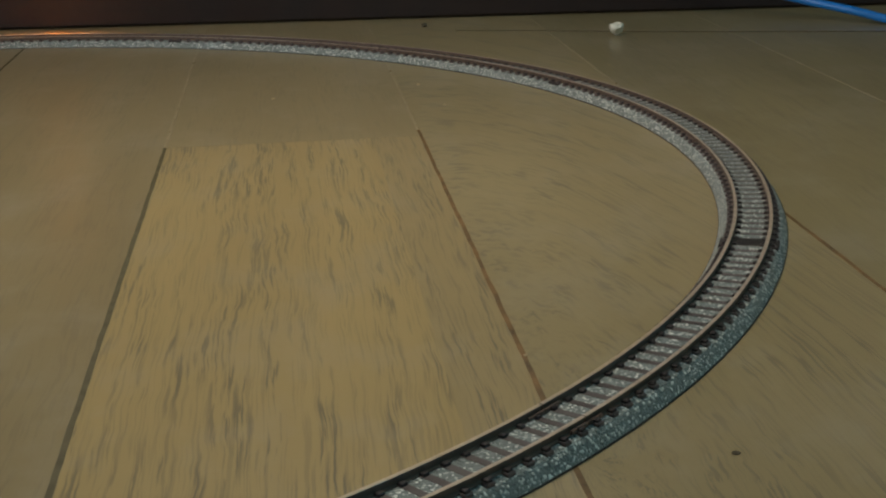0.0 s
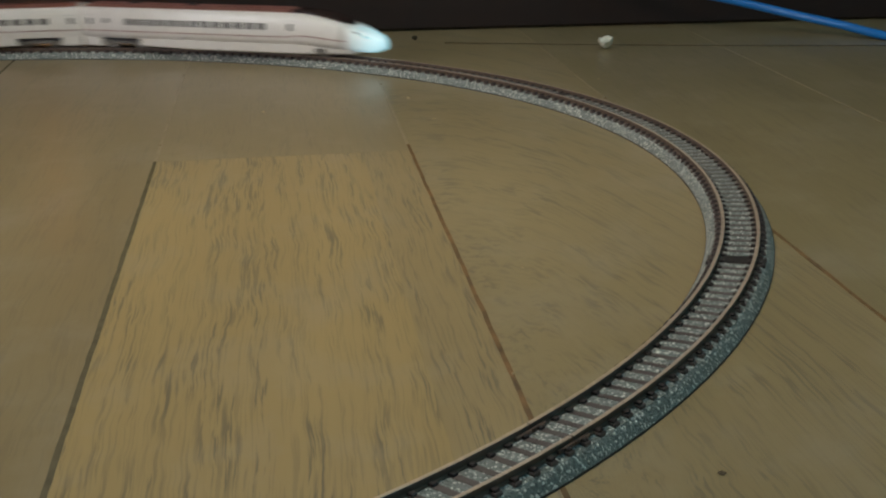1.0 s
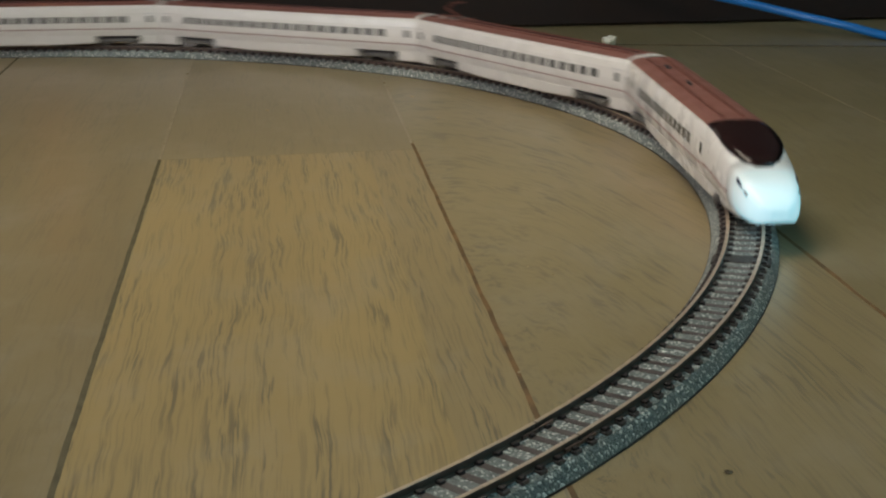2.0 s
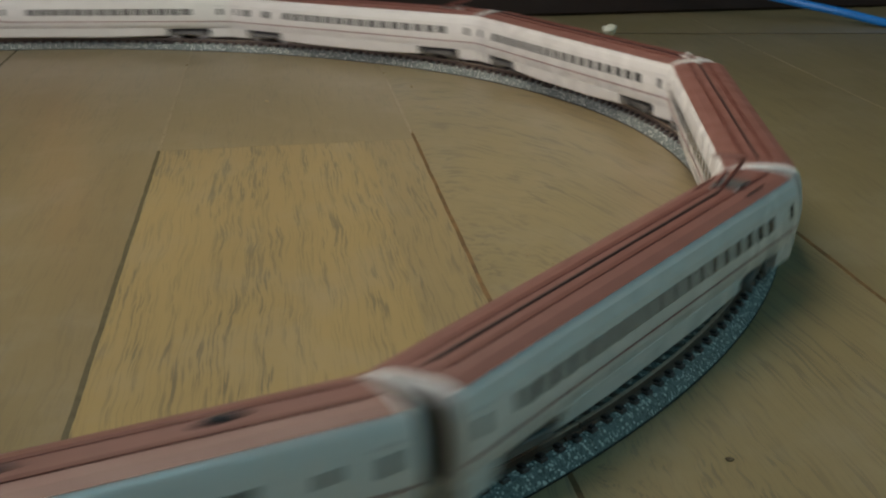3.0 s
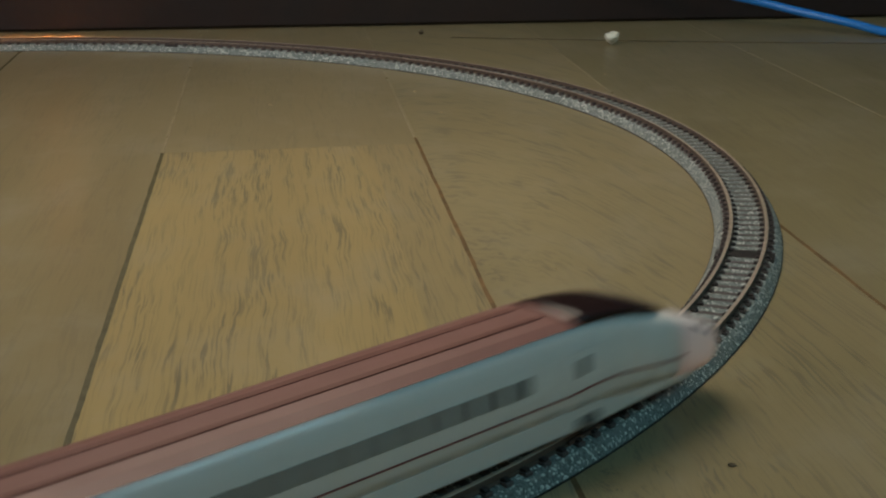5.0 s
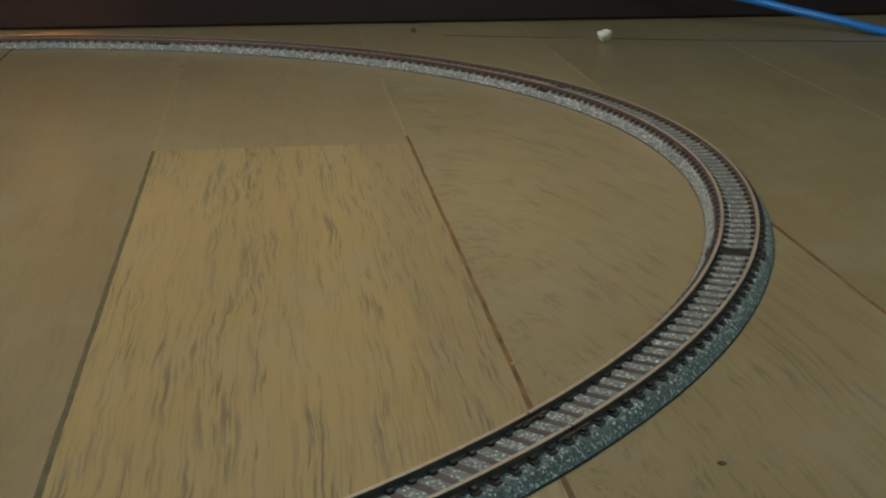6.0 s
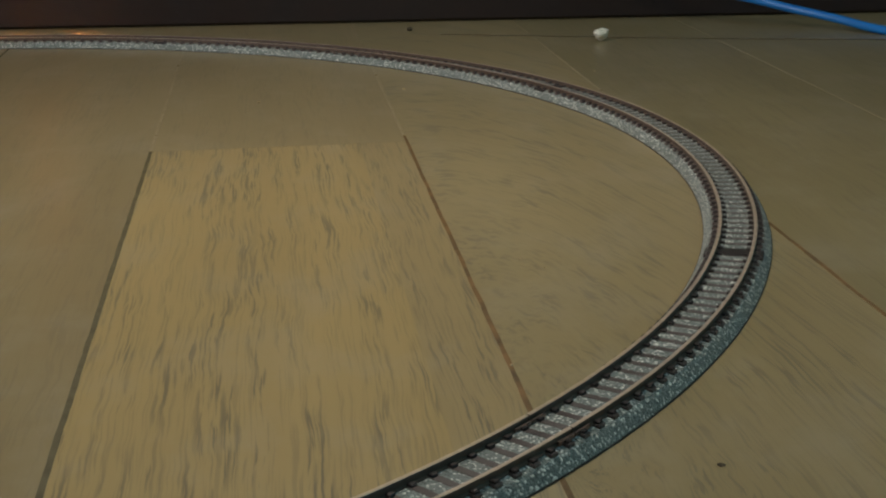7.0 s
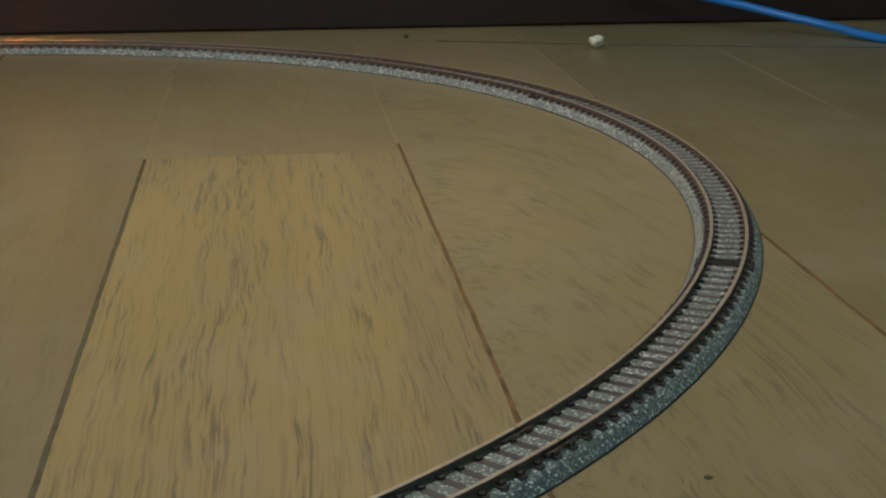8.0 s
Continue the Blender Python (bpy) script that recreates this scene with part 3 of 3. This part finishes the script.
def car(kind, label, cable=0, panto=0, head=0, tip=None, glow="", aerials=False):
    """A car with its bogies' middle at the origin, on the rail heads. kind: 'mid', or 'end' with a nose at +x."""
    thing = tagged(new("model_train_car"), label, "train car", "cars of the model train")
    back = -MID_HALF
    front = MID_HALF if kind == "mid" else END_FRONT
    nose = kind == "end"

    def deep(x):
        return front - x if nose else 1.0

    if nose:
        xs = [front - d for d in (0.0, 0.0005, 0.0010, 0.0025, 0.005, 0.007, 0.009, 0.0112, 0.0135, 0.016, 0.019, 0.0225, 0.026, 0.0295, 0.033, 0.0365, 0.040, 0.044, 0.048, 0.053, 0.058)]
        xs += [0.0, back + 0.0006, back]
    else:
        xs = [front, front - 0.0006, 0.0, back + 0.0006, back]
    rings = []
    for x in xs:
        ring = section(x, deep(x))
        if x in (back, front) and not (nose and x == front):
            ring = [Vector((p.x, p.y * 0.96, LOW + (p.z - LOW) * 0.975)) for p in ring]
        rings.append(ring)
    cut = 10 if nose else 0
    body = part("body", loft(rings[cut:], closed=True), WHITE, thing, "glossy white plastic shell", smooth=nose)
    if nose:
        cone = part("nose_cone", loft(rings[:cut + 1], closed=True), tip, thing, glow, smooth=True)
        for f in list(body.data.polygons) + list(cone.data.polygons):
            f.use_smooth = abs(f.normal.x) < 0.995
    end = front - 0.047 if nose else front - 0.0020
    roof = loft([section(x, deep(x), 6, 0.00022) for x in ((end, front - 0.0525, front - 0.058, back + 0.0020) if nose else (end, back + 0.0020))], closed=True)
    roof_part = part("roof", roof, ROOF_RED, thing, "dull brick-red roof")
    for y in (-0.0031, 0.0031):
        part("roof_groove", boxed(back + 0.004, end - 0.004, y - 0.0007, y + 0.0007, TALL - 0.0005, TALL + 0.00035), ROOF_DARK, roof_part, "darker red lengthwise band")
    if cable:
        a, b = {1: (back + 0.004, end - 0.004), 2: (back + 0.004, back + 0.08), 3: (back + 0.026, end - 0.004)}[cable]
        part("roof_cable", boxed(a, b, -0.00035, 0.00035, TALL, TALL + 0.0006, bevel=0.00015), CABLE_BROWN, roof_part, "dark brown cable along the roof")
    if aerials:
        for x in (back + 0.028, back + 0.062):
            bm = bmesh.new()
            bmesh.ops.create_uvsphere(bm, u_segments=12, v_segments=6, radius=1.0, matrix=Matrix.Translation((x, 0, TALL + 0.0003)) @ Matrix.Diagonal((0.0038, 0.0008, 0.0011, 1)))
            part("aerial", bm, BLACK, roof_part, "black streamlined aerial", smooth=True)
    if head:
        x = (front - 0.0045) if head > 0 else (back + 0.0045)
        h = rod(bmesh.new(), (x, 0, TALL - 0.0002), (x + head * 0.0012, 0, TALL + 0.0020), 0.0009, 8, 0.0007)
        rod(h, (x, 0, TALL - 0.0002), (x - head * 0.003, 0, TALL + 0.0004), 0.0006, 6)
        part("cable_head", h, INSULATOR, roof_part, "white insulated cable head")
    if panto:
        pantograph(thing, panto * (MID_HALF - 0.020), panto, 0.6)
    # skirts between and outside the bogies
    gap = 0.0115
    for name, x0, x1 in (("skirt", -BOGIE + gap, BOGIE - gap if not nose else front - 0.014), ("end_skirt", back + 0.001, -BOGIE - gap), ("end_skirt", BOGIE + gap, front - 0.001 if not nose else BOGIE)):
        if x1 - x0 < 0.003:
            continue
        low = 0.0012
        cuts = [x0 + (x1 - x0) * i / 4 for i in range(5)]
        rings = []
        for i, x in enumerate(cuts):
            h, w, z0 = measures(deep(x))
            t = w * 0.88
            foot = max(low + (0.0008 if i in (0, 4) and name == "skirt" else 0.0), z0 - 0.0046)
            rings.append([Vector(v) for v in ((x, t + 0.0002, z0 + 0.0002), (x, t * 0.965, foot + 0.0006), (x, t * 0.90, foot), (x, -t * 0.90, foot), (x, -t * 0.965, foot + 0.0006), (x, -t - 0.0002, z0 + 0.0002))])
        part(name, loft(rings, closed=True), WHITE, thing)
    bogies = [bogie(thing, BOGIE), bogie(thing, -BOGIE)]
    part("underframe", boxed(-BOGIE - 0.014, BOGIE + 0.014, -0.0085, 0.0085, 0.0050, LOW + 0.0002), BLACK, thing)
    # windows and lines on both flanks
    if nose:
        wins = [back + 0.0300 + 0.0064 * i for i in range(0 if aerials else -1, 13)]
    else:
        wins = [-0.0578 + 0.0068 * i for i in range(18)]
        if panto > 0:
            wins = [-0.0646, -0.051] + wins[3:]
    for side in (-1, 1):
        for x in wins:
            part("window", on_side(x - 0.0021, x + 0.0021, 0.0128, 0.0160, side, deep(x), deep(x)), GLASS, body)
        doors = [back + 0.0058] + ([front - 0.0058] if not nose else [front - 0.0475])
        for x in doors:
            d = part("door", on_side(x - 0.0027, x + 0.0027, 0.0070, 0.0176, side, deep(x), deep(x), 0.00008), DOOR_SHADE, body, "white sliding door")
            part("door_window", on_side(x - 0.0011, x + 0.0011, 0.0128, 0.0160, side, deep(x), deep(x)), GLASS, d)
        if aerials:
            x = back + 0.0160
            part("sign", on_side(x - 0.0014, x + 0.0014, 0.0136, 0.0158, side, 1, 1), GREY, body, "small grey destination panel")
        x1 = front - 0.0012 if not nose else front - 0.050
        part("stripe", on_side(back + 0.0012, x1, 0.0094, 0.00972, side, 1, 1), STRIPE, body, "thin red line below the windows")
        if nose:
            pts = [(0.050, 0.0096), (0.044, 0.0102), (0.038, 0.0103), (0.031, 0.0096), (0.024, 0.0088), (0.018, 0.0084)]
            for (da, za), (db, zb) in zip(pts, pts[1:]):
                ya, yb = side_at(za, da) + 0.00014, side_at(zb, db) + 0.00014
                q = [(front - da, side * ya, za - 0.0002), (front - db, side * yb, zb - 0.0002), (front - db, side * yb, zb + 0.0002), (front - da, side * ya, za + 0.0002)]
                inner = [(p[0], p[1] - side * 0.0004, p[2]) for p in q]
                part("stripe", loft([[Vector(v) for v in inner], [Vector(v) for v in q]], closed=True), STRIPE, body, "thin red line that dips along the nose")
            q = []
            for d, down in ((0.0065, 0.0022), (0.0135, 0.0019), (0.0135, 0.0012), (0.0065, 0.0016)):
                z = measures(d)[0] - down
                q.append(Vector((front - d, side * (side_at(z, d) + 0.0002), z + 0.0001)))
            part("headlight", loft([[p - Vector((0, side * 0.0005, 0.0003)) for p in q], q], closed=True), HEADLIGHT, body, "narrow dark blue headlight slit")
    if nose:
        ds = (0.0160, 0.0190, 0.0225, 0.026, 0.0295, 0.033, 0.0365, 0.040, 0.044, 0.0475)
        rings = []
        for i, d in enumerate(ds):
            narrow = (0.35, 0.62, 0.82, 0.95, 1.0, 1.0, 1.0, 1.0, 1.0, 1.0)[i]
            rings.append([Vector((p.x, p.y * narrow, p.z + (0.0002, 0.0005, 0.0007, 0.0007, 0.0006, 0.0005, 0.0003, 0.0002, 0.0001, 0.0)[i])) for p in section(front - d, d, 6, 0.00024)])
        part("windscreen", loft(rings, closed=True), CANOPY, thing, "smooth dark brown windscreen canopy", smooth=True)
    # gangways
    for x, way in ((back, -1),) + (() if nose else ((front, 1),)):
        ring = [Vector((0, p.y * 0.72, LOW + 0.0002 + (p.z - LOW) * 0.86)) for p in section(0, 1.0)]
        part("end_wall", loft([[p + Vector((x + way * o, 0, 0)) for p in ring] for o in (-0.0003, 0.00006)], closed=True), BLACK, thing, "black end wall")
        part("gangway", boxed(min(x, x + way * 0.0011), max(x, x + way * 0.0011), -0.0058, 0.0058, 0.0068, 0.0190, bevel=0.0004), BLACK, thing, "black gangway connector")
        part("coupler", boxed(min(x, x + way * 0.0016) - 0.001, max(x, x + way * 0.0016), -0.0012, 0.0012, 0.0040, 0.0056), BLACK, thing)
    return thing, bogies


PITCH = 2 * MID_HALF + 0.0022
cars = [
    car("end", "white leading train car with a long nose and dark windscreen", tip=NOSE_GLOW, glow="white nose with a bluish glow painted towards its tip", aerials=True),
    car("mid", "white train car with a red roof and raised pantograph", cable=3, panto=-1),
    car("mid", "white train car with a dark cable along its red roof", cable=1, head=-1),
    car("mid", "white train car with a dark roof cable and white cable end", cable=1, head=1),
    car("mid", "white train car with a pantograph on its red roof", panto=1),
    car("end", "white last train car with a long nose and red roof", tip=NOSE_TAIL, glow="white nose with a faint red glow painted on"),
]


def train(t):
    """How far the middle of the leading car has come past the start of the curve, at t seconds."""
    return SPEED * (t - 1.0) + AT_ONE


SPEED = 0.357
AT_ONE = 0.157


def motions():
    times = [i / 10 for i in range(81)]
    for i, (thing, bogies) in enumerate(cars):
        turned = i == len(cars) - 1
        rows, swing = [], ([], [])
        for t in times:
            mid = train(t) - PITCH * i
            p1, a1 = track(mid + BOGIE)
            p2, a2 = track(mid - BOGIE)
            c = (p1 + p2) / 2
            d = p1 - p2
            yaw = math.atan2(d.y, d.x)
            rows.append((t, pose(c.x, c.y, RAIL_Z, 0, 0, math.degrees(yaw) + (180 if turned else 0))))
            for k, a in ((0, a2 if turned else a1), (1, a1 if turned else a2)):
                lean = (a - yaw + math.pi) % (2 * math.pi) - math.pi
                swing[k].append((t, pose(BOGIE if k == 0 else -BOGIE, 0, 0, 0, 0, math.degrees(lean))))
        walk(thing, rows)
        for b, r in zip(bogies, swing):
            walk(b, r)


# ---------------------------------------------------------------- a low unseen lamp added to pool light inside the oval
stand = tagged(new("floor_lamp"), "added black lamp, unseen, whose arm reaches over the track", "lamp")
stand.matrix_basis = pose(-0.06, 0.43, -0.12)
part("foot", rod(bmesh.new(), (-0.62, 0.10, 0.12), (-0.62, 0.10, 0.132), 0.08, 24), BLACK, stand)
pole = rod(bmesh.new(), (-0.62, 0.10, 0.132), (-0.62, 0.10, 0.64), 0.006, 10)
rod(pole, (-0.62, 0.10, 0.64), (0, 0, 0.56), 0.005, 10)
part("pole", pole, BLACK, stand)
part("shade", loft([[Vector((r * math.cos(a * math.pi / 12), r * math.sin(a * math.pi / 12), z)) for a in range(24)] for r, z in ((0.175, 0.460), (0.03, 0.56), (0.028, 0.559), (0.172, 0.460))],
                   closed=True, caps=False), BLACK, stand, "black conical shade")


# ---------------------------------------------------------------- small things on the floor
def tube(points, r, sides=10):
    """A round cable along a smooth curve through the points."""
    pts = [Vector(p) for p in points]
    path = []
    for i in range(len(pts) - 1):
        p0, p1, p2, p3 = pts[max(i - 1, 0)], pts[i], pts[i + 1], pts[min(i + 2, len(pts) - 1)]
        for k in range(8):
            f = k / 8
            path.append(0.5 * (2 * p1 + (p2 - p0) * f + (2 * p0 - 5 * p1 + 4 * p2 - p3) * f * f + (3 * p1 - p0 - 3 * p2 + p3) * f ** 3))
    path.append(pts[-1])
    rings = []
    for i, p in enumerate(path):
        d = (path[min(i + 1, len(path) - 1)] - path[max(i - 1, 0)]).normalized()
        a = d.cross(Vector((0, 0, 1))).normalized()
        b = a.cross(d)
        rings.append([p + r * (math.cos(2 * math.pi * j / sides) * a + math.sin(2 * math.pi * j / sides) * b) for j in range(sides)])
    return loft(rings, closed=True)


def pebble(name, place, size, mat, label, category, seed, flat=0.75):
    r = random.Random(seed)
    bm = bmesh.new()
    bmesh.ops.create_icosphere(bm, subdivisions=2, radius=1.0)
    off = Vector((r.uniform(-9, 9), r.uniform(-9, 9), r.uniform(-9, 9)))
    for v in bm.verts:
        v.co *= 1 + 0.55 * noise.noise(v.co * 1.1 + off) + 0.2 * noise.noise(v.co * 3.1 + off)
    low = min(v.co.z for v in bm.verts)
    for v in bm.verts:
        v.co = Vector((v.co.x * size[0], v.co.y * size[1], (v.co.z - low) * size[2] * flat))
        v.co.z = max(v.co.z, 0.00002)
    ob = new(name, mesh_of(name, bm, mat))
    ob.matrix_basis = pose(*place, 0)
    return tagged(ob, label, category)


cable_ob = new("network_cable", mesh_of("network_cable", tube([(0.0903, 0.8180, 0.0309), (0.1310, 0.8120, 0.0227), (0.1704, 0.8020, 0.0144), (0.1929, 0.7900, 0.0096), (0.2137, 0.7740, 0.0059), (0.2341, 0.7520, 0.0023), (0.2641, 0.7170, 0.0024), (0.3341, 0.6300, 0.0024), (0.4741, 0.5200, 0.0024)], 0.0023), CABLE, True))
tagged(cable_ob, "bright blue round network cable by the wall", "cable")
# fine tube laid for the dark joint line across the far boards
floor_line = new("thin_cord", mesh_of("thin_cord", tube([(0.0, 0.777, 0.0004), (0.06, 0.7635, 0.0004), (0.125, 0.7495, 0.0004), (0.18, 0.741, 0.0004), (0.23, 0.7335, 0.0004), (0.30, 0.724, 0.0004)], 0.00028, 6), LINE_TONE, True))
tagged(floor_line, "thin dark joint line across the floor, built as a tube", "thread")
pebble("paper_scrap", (0.0835, 0.7460), (0.0040, 0.0038, 0.0046), PAPER, "small crumpled white paper scrap on the floor", "paper scrap", 3)
pebble("crumb", (0.0490, 0.2365), (0.0008, 0.0006, 0.0003), CRUMB, "tiny dark crumb on the floor", "crumb", 5)
pebble("crumb", (-0.0167, 0.7928), (0.0018, 0.0018, 0.0016), CRUMB, "tiny dark crumb near the wall", "crumb", 6)

# small amber lamp added beside the far straight, for orange light of unknown source
glim = tagged(new("night_light"), "small unseen amber lamp added on the dark panelling", "lamp")
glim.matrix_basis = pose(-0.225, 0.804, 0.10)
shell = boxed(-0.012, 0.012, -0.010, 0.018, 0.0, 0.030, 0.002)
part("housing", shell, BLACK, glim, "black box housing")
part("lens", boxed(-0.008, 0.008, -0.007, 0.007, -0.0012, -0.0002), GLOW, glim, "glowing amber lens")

for i, (x, y, size) in enumerate(((0.0139, 0.2873, 0.0006), (-0.0162, 0.6151, 0.0012), (-0.0045, 0.5687, 0.0008), (-0.076, 0.590, 0.0011), (0.0200, 0.364, 0.0006),
                                (0.0262, 0.3565, 0.0005), (0.0705, 0.6540, 0.0007))):
    pebble("dust_speck", (x, y), (size * 0.7, size * 0.7, size * 0.4), SCUFF, "tiny pale speck of dust on the floor", "dust", 20 + i)

motions()
